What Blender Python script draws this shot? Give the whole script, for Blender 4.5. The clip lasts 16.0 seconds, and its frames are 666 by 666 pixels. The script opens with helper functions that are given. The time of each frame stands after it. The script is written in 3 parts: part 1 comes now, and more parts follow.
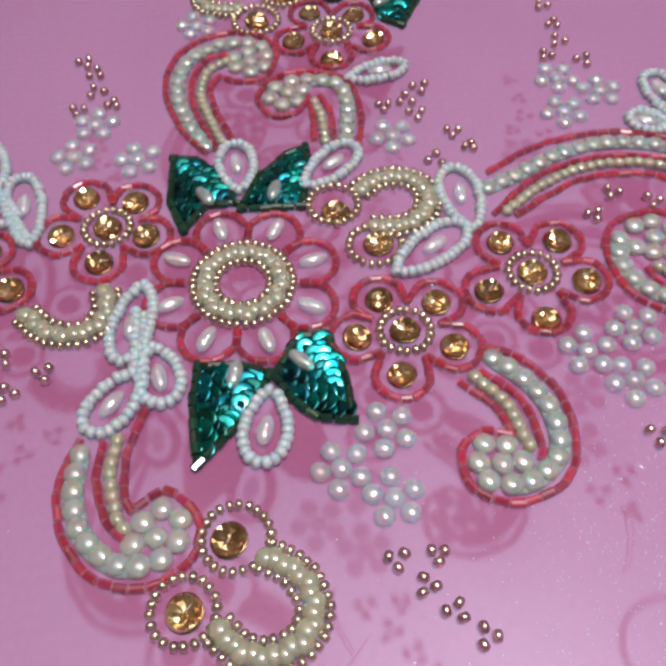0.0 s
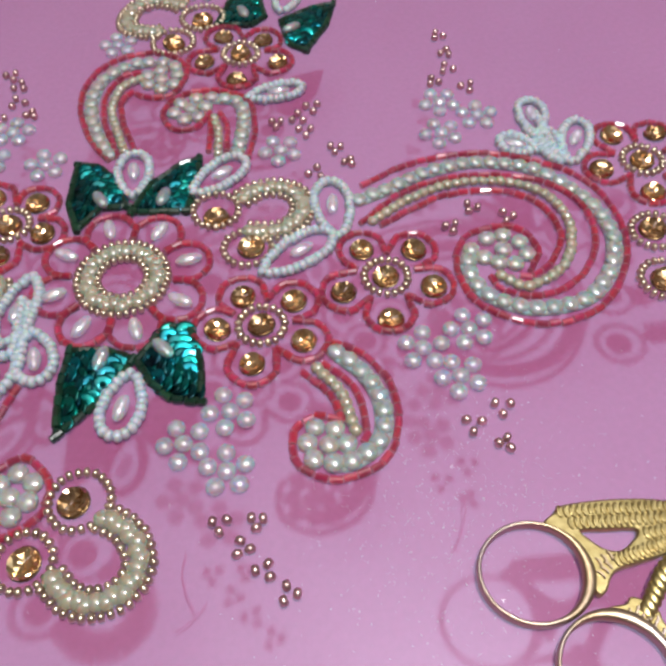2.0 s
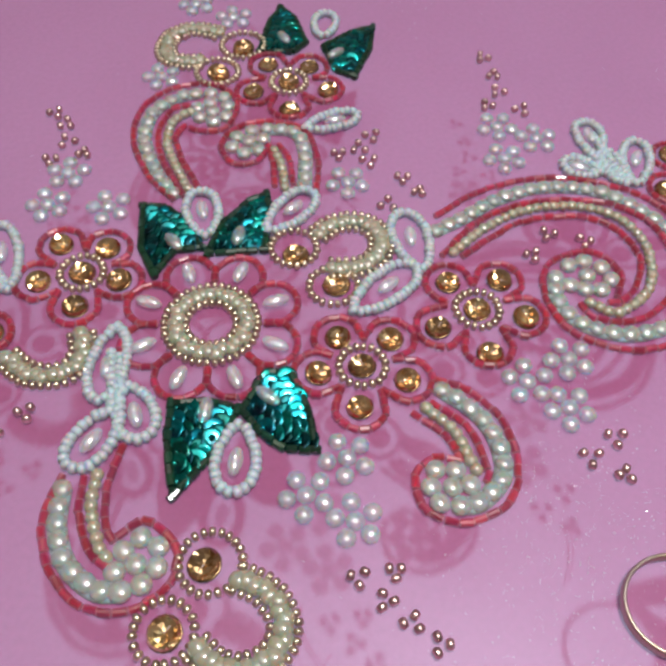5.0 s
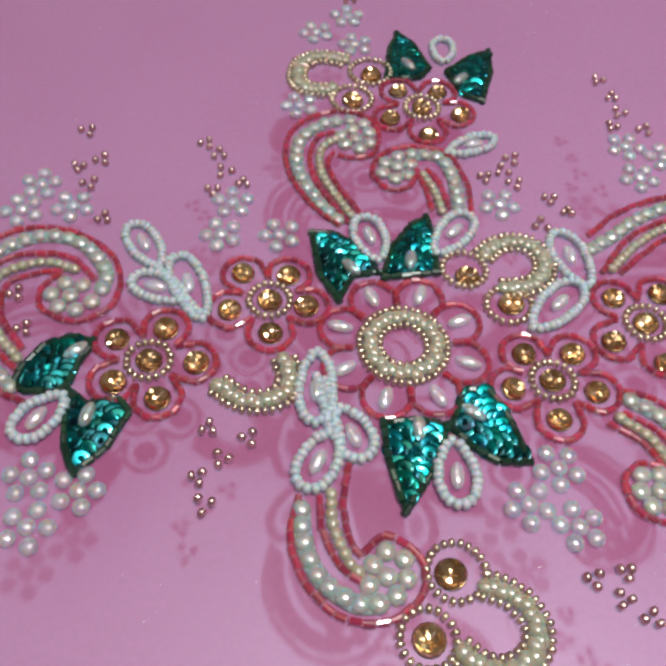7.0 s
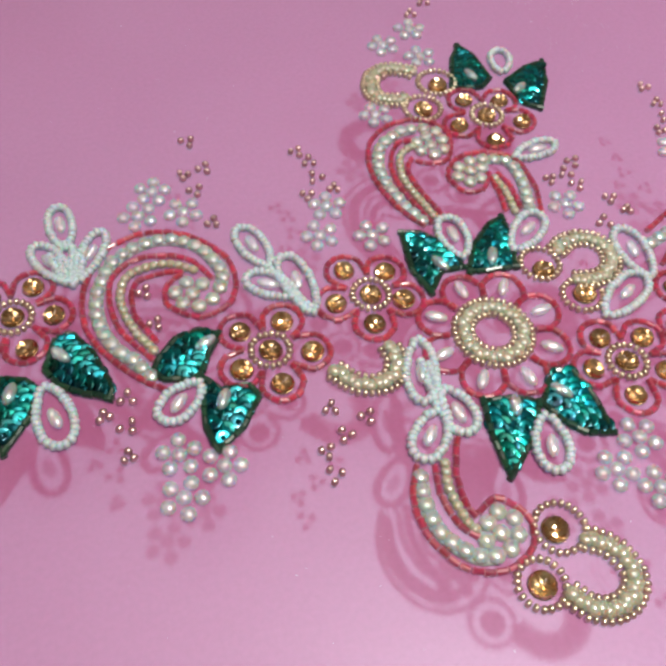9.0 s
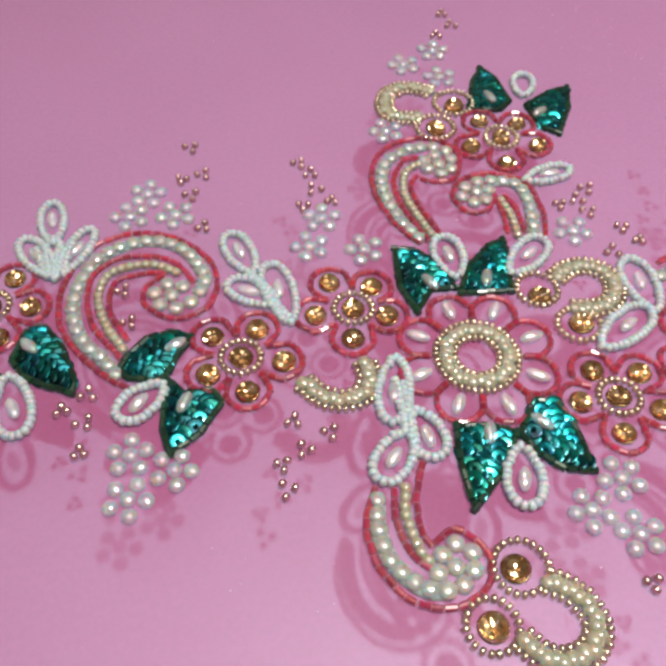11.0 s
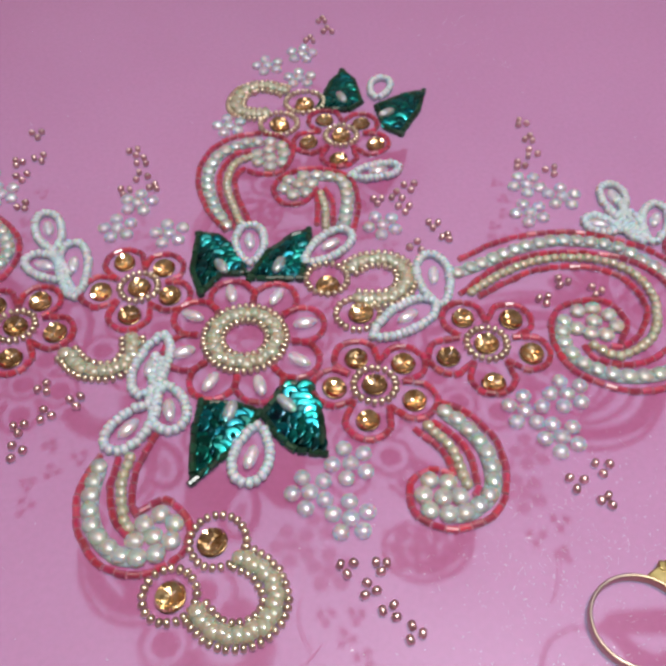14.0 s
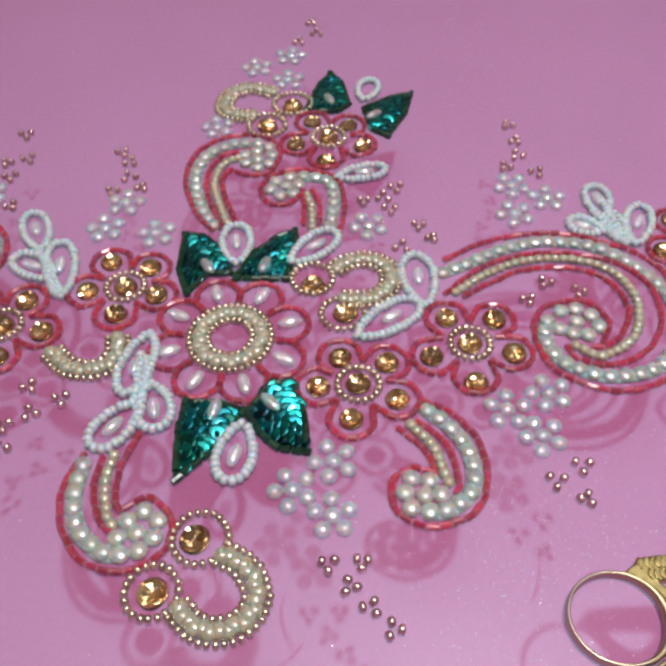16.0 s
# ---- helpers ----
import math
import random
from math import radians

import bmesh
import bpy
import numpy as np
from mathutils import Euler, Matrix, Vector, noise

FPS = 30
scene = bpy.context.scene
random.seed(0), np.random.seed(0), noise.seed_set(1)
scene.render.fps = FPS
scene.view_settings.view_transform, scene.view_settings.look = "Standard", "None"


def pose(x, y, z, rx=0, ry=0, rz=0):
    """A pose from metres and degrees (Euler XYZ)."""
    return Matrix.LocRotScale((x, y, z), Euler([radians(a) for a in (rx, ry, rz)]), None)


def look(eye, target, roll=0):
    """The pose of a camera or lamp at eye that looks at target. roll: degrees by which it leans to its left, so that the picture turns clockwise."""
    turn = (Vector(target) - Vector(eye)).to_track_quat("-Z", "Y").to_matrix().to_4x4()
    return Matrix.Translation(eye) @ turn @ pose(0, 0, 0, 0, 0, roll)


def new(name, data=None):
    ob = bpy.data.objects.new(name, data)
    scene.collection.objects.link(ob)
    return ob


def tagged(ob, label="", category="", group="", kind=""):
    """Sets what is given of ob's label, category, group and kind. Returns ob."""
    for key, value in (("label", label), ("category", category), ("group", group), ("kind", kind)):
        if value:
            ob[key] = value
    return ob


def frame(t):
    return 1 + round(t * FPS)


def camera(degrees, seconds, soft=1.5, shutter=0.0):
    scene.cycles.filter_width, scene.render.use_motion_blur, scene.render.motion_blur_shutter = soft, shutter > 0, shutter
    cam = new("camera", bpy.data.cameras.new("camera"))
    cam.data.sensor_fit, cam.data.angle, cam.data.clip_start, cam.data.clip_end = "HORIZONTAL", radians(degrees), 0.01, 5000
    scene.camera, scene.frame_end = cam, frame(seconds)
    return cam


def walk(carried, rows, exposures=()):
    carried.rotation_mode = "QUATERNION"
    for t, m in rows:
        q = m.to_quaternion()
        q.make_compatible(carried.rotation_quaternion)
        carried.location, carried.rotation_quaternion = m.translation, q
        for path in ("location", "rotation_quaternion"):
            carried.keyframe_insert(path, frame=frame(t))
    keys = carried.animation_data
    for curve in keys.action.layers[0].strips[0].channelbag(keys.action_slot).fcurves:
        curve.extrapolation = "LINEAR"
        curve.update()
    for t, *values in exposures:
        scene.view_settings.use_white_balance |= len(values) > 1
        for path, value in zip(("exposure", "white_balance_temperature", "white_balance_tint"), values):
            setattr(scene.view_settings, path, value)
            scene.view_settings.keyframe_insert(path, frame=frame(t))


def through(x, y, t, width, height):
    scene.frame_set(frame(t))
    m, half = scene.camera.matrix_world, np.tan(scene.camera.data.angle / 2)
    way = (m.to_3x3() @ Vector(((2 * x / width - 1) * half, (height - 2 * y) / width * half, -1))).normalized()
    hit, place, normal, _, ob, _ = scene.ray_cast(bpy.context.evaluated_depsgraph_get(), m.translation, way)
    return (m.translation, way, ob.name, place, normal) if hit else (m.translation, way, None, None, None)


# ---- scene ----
cam = camera(44.65, 16.0, soft=3.5)
PATH = [
    (0, (0.00965, -0.10392, 0.13825), (0.01871, -0.00922, 0), -1.79),
    (0.5, (0.02111, -0.11119, 0.14133), (0.02970, -0.01070, 0), -1.19),
    (1, (0.03167, -0.11573, 0.14295), (0.04065, -0.01557, 0), -0.22),
    (1.5, (0.03825, -0.11909, 0.14517), (0.04814, -0.01546, 0), 0.27),
    (2, (0.04249, -0.12193, 0.14855), (0.04976, -0.01438, 0), -1.16),
    (2.5, (0.04627, -0.12622, 0.15171), (0.05135, -0.01336, 0), -2.05),
    (3, (0.04914, -0.12863, 0.15439), (0.05164, -0.01205, 0), -3.17),
    (3.2, (0.04840, -0.12871, 0.15450), (0.05177, -0.01200, 0), -2.70),
    (5.3, (-0.00177, -0.10664, 0.15275), (0.01912, 0.00056, 0), 1.61),
    (5.5, (-0.00879, -0.10629, 0.15490), (0.01224, 0.00251, 0), 1.83),
    (6, (-0.02489, -0.10209, 0.15451), (0.00081, 0.00419, 0), 2.71),
    (6.5, (-0.03693, -0.10029, 0.15830), (-0.00980, 0.00998, 0), 2.46),
    (7, (-0.04651, -0.09948, 0.16367), (-0.01548, 0.01346, 0), 3.39),
    (7.5, (-0.05441, -0.10066, 0.17033), (-0.01851, 0.02172, 0), 3.55),
    (8, (-0.06867, -0.09875, 0.17111), (-0.03219, 0.01162, 0), 4.52),
    (8.5, (-0.07773, -0.10201, 0.18154), (-0.04398, 0.01840, 0), 2.09),
    (8.7, (-0.08077, -0.10376, 0.18319), (-0.04255, 0.01770, 0), 3.92),
    (10.8, (-0.06103, -0.11065, 0.17677), (-0.03911, 0.01686, 0), 1.13),
    (11, (-0.05589, -0.11176, 0.17197), (-0.03574, 0.01896, 0), 1.05),
    (11.5, (-0.04595, -0.11022, 0.15992), (-0.02720, 0.01067, 0), 2.36),
    (12, (-0.03293, -0.11076, 0.15886), (-0.01799, 0.01241, 0), 0.19),
    (12.5, (-0.01862, -0.11415, 0.15846), (-0.00641, 0.00944, 0), -0.11),
    (13, (-0.00349, -0.11917, 0.15831), (0.00582, 0.00561, 0), -0.41),
    (13.5, (0.00885, -0.12496, 0.16120), (0.01413, 0.00786, 0), -1.49),
    (14, (0.01996, -0.13080, 0.16265), (0.02401, 0.00688, 0), -1.26),
    (14.5, (0.02737, -0.13548, 0.16452), (0.02831, 0.00562, 0), -1.91),
    (15, (0.03123, -0.13751, 0.16550), (0.03376, 0.00669, 0), -1.22),
    (15.5, (0.03046, -0.13747, 0.16595), (0.03250, 0.00675, 0), -1.48),
    (16, (0.02304, -0.13262, 0.16318), (0.02808, 0.00647, 0), -0.82),
]
walk(cam, [(t, look(eye, target, roll)) for t, eye, target, roll in PATH],
     [(0, 0.01, 6600, 6.5), (3.2, 0.01, 6400, 6), (5.3, 0.0, 6630, 3.5), (7, 0.0, 6680, 3.5), (8.5, 0.25, 6980, 1.5), (11, 0.29, 7120, 3.5), (12.5, 0.19, 7060, 5), (14.5, 0.14, 6650, 6.5), (16, 0.08, 6620, 6)])

# ---- light ----
world = bpy.data.worlds.new("room_air")
scene.world = world
world.use_nodes = True
world.node_tree.nodes["Background"].inputs[0].default_value = (0.8, 0.85, 1.0, 1)
world.node_tree.nodes["Background"].inputs[1].default_value = 0.05
scene.view_settings.exposure = 0.0


def area_lamp(name, at, target, size, watts, colour, shape="DISK", size_y=None, spread=180):
    data = bpy.data.lights.new(name, "AREA")
    data.shape, data.size, data.energy, data.color, data.spread = shape, size, watts, colour, radians(spread)
    if size_y:
        data.size_y = size_y
    ob = new(name, data)
    ob.matrix_world = look(at, target)
    return ob


area_lamp("ceiling_lamp_light", (0.255, -0.085, 1.30), (0.075, -0.07, 0), 0.085, 3.12, (0.945, 0.965, 1.0), "RECTANGLE", 0.055, 84)
# wide overhead fill, added for the room's soft ambient light; no known fixture
area_lamp("soft_fill_light", (-0.05, 0.15, 1.66), (-0.05, 0.15, 0), 0.9, 7.5, (1.06, 0.98, 0.90), "RECTANGLE", 0.9)


# ---- materials ----
def material(name, colour, rough=0.5, metal=0.0, second=None, scale=300.0, bump=0.0, bump_scale=900.0, spread=0.0, coat=0.0, spec=0.5, through=0.0, ior=1.5, soft=0.0, coat_rough=0.08, alpha=1.0, hue=0.0, coat_ior=1.5):
    """A node material: two tones mixed by noise, fine relief, and a change from piece to piece."""
    m = bpy.data.materials.new(name)
    m.use_nodes = True
    n, link = m.node_tree.nodes, m.node_tree.links.new
    b = n["Principled BSDF"]
    b.inputs["Roughness"].default_value, b.inputs["Metallic"].default_value = rough, metal
    b.inputs["Coat Weight"].default_value, b.inputs["Coat Roughness"].default_value = coat, coat_rough
    b.inputs["Coat IOR"].default_value = coat_ior
    b.inputs["Specular IOR Level"].default_value, b.inputs["Transmission Weight"].default_value = spec, through
    b.inputs["IOR"].default_value, b.inputs["Alpha"].default_value = ior, alpha
    b.inputs["Subsurface Weight"].default_value, b.inputs["Subsurface Scale"].default_value = soft, 0.003
    co = n.new("ShaderNodeTexCoord")
    tex = n.new("ShaderNodeTexNoise")
    tex.inputs["Scale"].default_value, tex.inputs["Detail"].default_value = scale, 4
    link(co.outputs["Object"], tex.inputs["Vector"])
    mix = n.new("ShaderNodeMix")
    mix.data_type = "RGBA"
    mix.inputs[6].default_value = (*colour, 1)
    mix.inputs[7].default_value = (*(second or [c * 0.8 for c in colour]), 1)
    ramp = n.new("ShaderNodeMapRange")
    ramp.inputs[1].default_value, ramp.inputs[2].default_value = 0.35, 0.65
    link(tex.outputs["Fac"], ramp.inputs[0])
    link(ramp.outputs[0], mix.inputs[0])
    out = mix.outputs[2]
    if spread:
        info, hsv, rng = n.new("ShaderNodeObjectInfo"), n.new("ShaderNodeHueSaturation"), n.new("ShaderNodeMapRange")
        rng.inputs[3].default_value, rng.inputs[4].default_value = 1 - spread, 1 + spread
        link(info.outputs["Random"], rng.inputs[0])
        link(rng.outputs[0], hsv.inputs["Value"])
        if hue:
            wheel, turn = n.new("ShaderNodeMath"), n.new("ShaderNodeMapRange")
            wheel.operation = "FRACT"
            times = n.new("ShaderNodeMath")
            times.operation, times.inputs[1].default_value = "MULTIPLY", 37.3
            link(info.outputs["Random"], times.inputs[0])
            link(times.outputs[0], wheel.inputs[0])
            turn.inputs[3].default_value, turn.inputs[4].default_value = 0.5 - hue * 0.4, 0.5 + hue
            link(wheel.outputs[0], turn.inputs[0])
            link(turn.outputs[0], hsv.inputs["Hue"])
        link(out, hsv.inputs["Color"])
        out = hsv.outputs[0]
    link(out, b.inputs["Base Color"])
    if bump:
        fine, bm_ = n.new("ShaderNodeTexNoise"), n.new("ShaderNodeBump")
        fine.inputs["Scale"].default_value, fine.inputs["Detail"].default_value = bump_scale, 3
        bm_.inputs["Strength"].default_value, bm_.inputs["Distance"].default_value = bump, 0.0003
        link(co.outputs["Object"], fine.inputs["Vector"])
        link(fine.outputs["Fac"], bm_.inputs["Height"])
        link(bm_.outputs[0], b.inputs["Normal"])
    return m


PEARL = material("pearl_white", (0.60, 0.67, 0.71), 0.4, 0, (0.55, 0.62, 0.66), 400, spread=0.06, coat=1.0, coat_rough=0.12, soft=1.0, alpha=0.45, coat_ior=3.3, spec=0.3)
IVORY = material("pearl_ivory", (0.58, 0.565, 0.56), 0.4, 0, (0.53, 0.515, 0.51), 400, spread=0.05, coat=1.0, coat_rough=0.12, soft=1.0, alpha=0.56, coat_ior=3.1, spec=0.3)
CREAM = material("pearl_cream", (0.38, 0.34, 0.265), 0.3, 0, (0.34, 0.305, 0.235), 400, spread=0.05, coat=1.0, coat_rough=0.13, soft=0.7, coat_ior=1.7)
RICE = material("pearl_rice", (0.84, 0.80, 0.84), 0.25, 0, (0.76, 0.71, 0.76), 500, spread=0.05, coat=1.0, coat_rough=0.17, soft=0.6, alpha=0.40, coat_ior=3.6)
WHITE = material("white_glass", (0.53, 0.575, 0.63), 0.3, 0, (0.49, 0.53, 0.585), 600, spread=0.07, coat=0.3, coat_rough=0.25, soft=0.6, alpha=0.92)
GOLD = material("gold_bead", (0.84, 0.71, 0.56), 0.3, 1.0, (0.62, 0.50, 0.38), 700, spread=0.15)
ROSE = material("rose_gold_bead", (0.82, 0.57, 0.55), 0.33, 1.0, (0.60, 0.39, 0.39), 700, spread=0.15)
STONE = material("topaz_foil", (0.97, 0.67, 0.39), 0.2, 1.0, (0.62, 0.36, 0.16), 300, spread=0.28, coat=0.4)
CUP = material("stone_cup", (0.30, 0.18, 0.08), 0.3, 1.0)
SEQUIN = material("teal_sequin", (0.0, 0.25, 0.225), 0.27, 0.95, (0.0, 0.035, 0.05), 220, spread=0.6, hue=0.06, coat=0.4, coat_rough=0.16)
BRASS = material("worn_brass", (0.56, 0.45, 0.21), 0.34, 1.0, (0.40, 0.30, 0.12), 500, bump=0.08, bump_scale=1500)
STEEL = material("worn_ring_metal", (0.50, 0.40, 0.37), 0.36, 1.0, (0.42, 0.30, 0.18), 60, bump=0.15)
PADDING = material("scroll_padding", (0.52, 0.48, 0.47), 0.6, 0, (0.47, 0.43, 0.42), 500, bump=0.2, bump_scale=1500, soft=0.6, alpha=0.9)
THREAD = material("thread", (0.70, 0.55, 0.55), 0.5)
# dark violet standing in for a thread's shadow on the cloth
THREAD_SHADE = material("thread_shadow_tone", (0.36, 0.24, 0.40), 0.6)
GLITTER = material("glitter", (0.80, 0.74, 0.82), 0.25, 0.0, coat=1.0, coat_rough=0.25)
CLOTH = material("pale_cloth", (0.31, 0.41, 0.61), 0.42, 0, (0.29, 0.38, 0.575), 14, bump=0.1, bump_scale=2500, spec=0.6)
PAINT = material("wall_paint", (0.72, 0.68, 0.66), 0.8, 0, (0.66, 0.62, 0.60), 3)
FLOOR = material("floor_tile", (0.35, 0.28, 0.24), 0.5, 0, (0.30, 0.24, 0.20), 4)


def bugle_material(name, deep, second, cut, alpha, coat, spread, hue, through=0.0):
    """Tinted glass tube: deep colour along its body, paler at the two cut ends."""
    m = material(name, deep, 0.3, 0, second, 900, bump=0.1, spread=spread, coat=coat, coat_rough=0.12, alpha=alpha, hue=hue, through=through)
    n, link = m.node_tree.nodes, m.node_tree.links.new
    b = n["Principled BSDF"]
    co, sep, far, rng, mix = (n.new(k) for k in ("ShaderNodeTexCoord", "ShaderNodeSeparateXYZ", "ShaderNodeMath", "ShaderNodeMapRange", "ShaderNodeMix"))
    link(co.outputs["Object"], sep.inputs[0])
    far.operation = "ABSOLUTE"
    link(sep.outputs[0], far.inputs[0])
    rng.inputs[1].default_value, rng.inputs[2].default_value = 0.00043, 0.00047
    link(far.outputs[0], rng.inputs[0])
    mix.data_type = "RGBA"
    link(rng.outputs[0], mix.inputs[0])
    link(b.inputs["Base Color"].links[0].from_socket, mix.inputs[6])
    mix.inputs[7].default_value = (*cut, 1)
    link(mix.outputs[2], b.inputs["Base Color"])
    return m


RED = bugle_material("red_glass", (0.58, 0.022, 0.105), (0.66, 0.06, 0.13), (0.85, 0.36, 0.42), 0.66, 0.4, 0.32, 0.014, 0.55)
GREEN = bugle_material("green_glass", (0.004, 0.036, 0.014), (0.003, 0.022, 0.012), (0.006, 0.04, 0.02), 0.96, 0.6, 0.5, 0.03)


def sheer_material():
    """Pink organza: fine threads with open meshes between them."""
    m = material("sheer_organza", (0.86, 0.180, 0.415), 0.42, 0, (0.80, 0.162, 0.38), 9, spec=1.0, ior=1.49)
    m.node_tree.nodes["Principled BSDF"].inputs["Specular Tint"].default_value = (0.84, 0.74, 1.0, 1)
    n, link = m.node_tree.nodes, m.node_tree.links.new
    mix, clear, tex, co, rng = (n.new(k) for k in ("ShaderNodeMixShader", "ShaderNodeBsdfTransparent", "ShaderNodeTexNoise", "ShaderNodeTexCoord", "ShaderNodeMapRange"))
    clear.inputs[0].default_value = (1, 1, 1, 1)
    tex.inputs["Scale"].default_value, tex.inputs["Detail"].default_value = 700, 3
    rng.inputs[3].default_value, rng.inputs[4].default_value = 0.395, 0.485
    link(co.outputs["Object"], tex.inputs["Vector"])
    link(tex.outputs["Fac"], rng.inputs[0])
    link(rng.outputs[0], mix.inputs[0])
    link(clear.outputs[0], mix.inputs[1])
    glow, weave = n.new("ShaderNodeBsdfTranslucent"), n.new("ShaderNodeMixShader")
    glow.inputs[0].default_value = (0.94, 0.28, 0.55, 1)
    weave.inputs[0].default_value = 0.24
    link(n["Principled BSDF"].outputs[0], weave.inputs[1])
    link(glow.outputs[0], weave.inputs[2])
    link(weave.outputs[0], mix.inputs[2])
    link(mix.outputs[0], n["Material Output"].inputs["Surface"])
    return m


SHEER = sheer_material()

# ---- building tools; the plan is in millimetres ----
import itertools

MM = 0.001
BED = -0.0011  # height of the organza


def mesh_of(name, bm, mat, smooth=True):
    me = bpy.data.meshes.new(name)
    bmesh.ops.recalc_face_normals(bm, faces=bm.faces)
    bm.to_mesh(me)
    bm.free()
    if smooth:
        me.polygons.foreach_set("use_smooth", [True] * len(me.polygons))
    me.materials.append(mat)
    return me


def part(name, bm, mat, parent, label="", smooth=True):
    ob = new(name, mesh_of(name, bm, mat, smooth))
    ob.parent = parent
    return tagged(ob, label)


def piece(name, me, parent, m):
    """One bead on a shared mesh, at the pose m, in metres from its thing's base."""
    ob = new(name, me)
    ob.parent = parent
    ob.matrix_basis = m
    return ob


def thing(name, x, y, label, category, group=""):
    ob = new(name)
    ob.empty_display_size = 0.003
    ob.location = (x * MM, y * MM, BED)
    ob["base"] = (x, y)
    return tagged(ob, label, category, group)


def ball(sx, sy, sz, u=14, v=9, dent=0.0):
    bm = bmesh.new()
    bmesh.ops.create_uvsphere(bm, u_segments=u, v_segments=v, radius=1)
    for w in bm.verts:
        if dent and abs(w.co.z) > 0.85:
            w.co.z *= 1 - dent
    bmesh.ops.transform(bm, matrix=Matrix.Rotation(radians(90), 4, "Y"), verts=bm.verts)
    bmesh.ops.scale(bm, vec=(sx * MM, sy * MM, sz * MM), verts=bm.verts)
    return bm


def tube_bead(length, r, sides=8):
    """A bugle bead along x: a short glass tube with a hole and rounded rims."""
    bm = bmesh.new()
    rings = [(-0.5, 0.4), (-0.5, 0.88), (-0.46, 1.0), (0.46, 1.0), (0.5, 0.88), (0.5, 0.4)]
    loops = [[bm.verts.new((a * length * MM, math.cos(k * math.tau / sides) * q * r * MM, math.sin(k * math.tau / sides) * q * r * MM)) for k in range(sides)] for a, q in rings]
    for p, q in zip(loops, loops[1:] + loops[:1]):
        for k in range(sides):
            bm.faces.new((p[k], p[(k + 1) % sides], q[(k + 1) % sides], q[k]))
    return bm


def faceted_stone(r):
    """A round foil-backed stone: a bevelled rim round the bright facets of its cone."""
    bm = bmesh.new()
    rag = random.Random(3)
    def ring(q, z, n, turn):
        return [bm.verts.new((q * r * MM * math.cos((k + turn) * math.tau / n), q * r * MM * math.sin((k + turn) * math.tau / n), (z + rag.uniform(-0.36, 0.36)) * MM)) for k in range(n)]
    foot, girdle, crown, star, inner = ring(0.96, 0.0, 20, 0), ring(1.0, 0.9, 20, 0), ring(0.88, 1.6, 20, 0), ring(0.62, 1.0, 10, 0.5), ring(0.30, 0.8, 10, 0)
    middle = bm.verts.new((0, 0, 0.5 * MM))
    for k in range(10):
        j = (k + 1) % 10
        bm.faces.new((inner[k], inner[j], middle))
        bm.faces.new((inner[k], star[k], inner[j]))
        bm.faces.new((inner[j], star[k], star[j]))
        bm.faces.new((star[k], crown[2 * k], crown[2 * k + 1]))
        bm.faces.new((star[k], crown[2 * k + 1], crown[2 * j]))
        bm.faces.new((star[k], crown[2 * j], star[j]))
    for a, b in ((girdle, foot), (crown, girdle)):
        for k in range(20):
            j = (k + 1) % 20
            bm.faces.new((a[k], b[k], b[j], a[j]))
    return bm


def stone_cup(r):
    """The sewn-on metal cup under a stone, with four claws."""
    bm = bmesh.new()
    n = 16
    prof = [(0.6, 0.0), (1.02, 0.0), (1.08, 0.75), (1.0, 0.8)]
    loops = [[bm.verts.new((q * r * MM * math.cos(k * math.tau / n), q * r * MM * math.sin(k * math.tau / n), z * MM)) for k in range(n)] for q, z in prof]
    for p, q in zip(loops, loops[1:]):
        for k in range(n):
            bm.faces.new((p[k], p[(k + 1) % n], q[(k + 1) % n], q[k]))
    return bm


def sequin_disc(r):
    """A round domed sequin with a small hole and a thin rim."""
    bm = bmesh.new()
    n = 14
    prof = [(0.05, 0.15), (0.40, 0.145), (0.75, 0.11), (0.97, 0.02), (1.0, -0.05), (0.05, 0.08)]
    loops = [[bm.verts.new((q * r * MM * math.cos(k * math.tau / n), q * r * MM * math.sin(k * math.tau / n), z * MM)) for k in range(n)] for q, z in prof]
    for p, q in zip(loops, loops[1:] + loops[:1]):
        for k in range(n):
            bm.faces.new((p[k], p[(k + 1) % n], q[(k + 1) % n], q[k]))
    return bm


CREAM_BIG_ME = mesh_of("cream_pearl", ball(1.95, 2.0, 1.3), CREAM)
PEARL_ME = mesh_of("pearl", ball(2.0, 2.0, 1.3, 16, 10), PEARL)
SCROLL_PEARL_ME = mesh_of("pearl", ball(2.2, 2.15, 1.15, 16, 10), IVORY)
CREAM_ME = mesh_of("cream_pearl", ball(1.55, 1.42, 1.15), CREAM)
RICE_ME = mesh_of("oval_pearl", ball(3.35, 1.65, 1.3), RICE)
WHITE_ME = mesh_of("white_bead", ball(1.2, 1.36, 1.3, 12, 8, 0.2), WHITE)
GOLD_ME = mesh_of("gold_bead", ball(0.88, 1.03, 1.03, 12, 8, 0.2), GOLD)
ROSE_ME = mesh_of("rose_gold_bead", ball(1.05, 1.15, 1.15, 12, 8, 0.2), ROSE)
RED_ME = mesh_of("bugle_bead", tube_bead(1.0, 0.86, 10), RED, False)
GREEN_ME = mesh_of("bugle_bead", tube_bead(1.0, 0.96, 9), GREEN, False)
STONE_ME = mesh_of("rhinestone", faceted_stone(2.9), STONE, False)
CUP_ME = mesh_of("stone_cup", stone_cup(2.9), CUP)
STITCH_ME = mesh_of("stitch", tube_bead(1.0, 0.09, 5), THREAD)
for vert in STITCH_ME.vertices:
    vert.co.x = (vert.co.x / MM + 0.5) * 2.8 * MM
SEQUIN_ME = mesh_of("sequin", sequin_disc(2.45), SEQUIN)


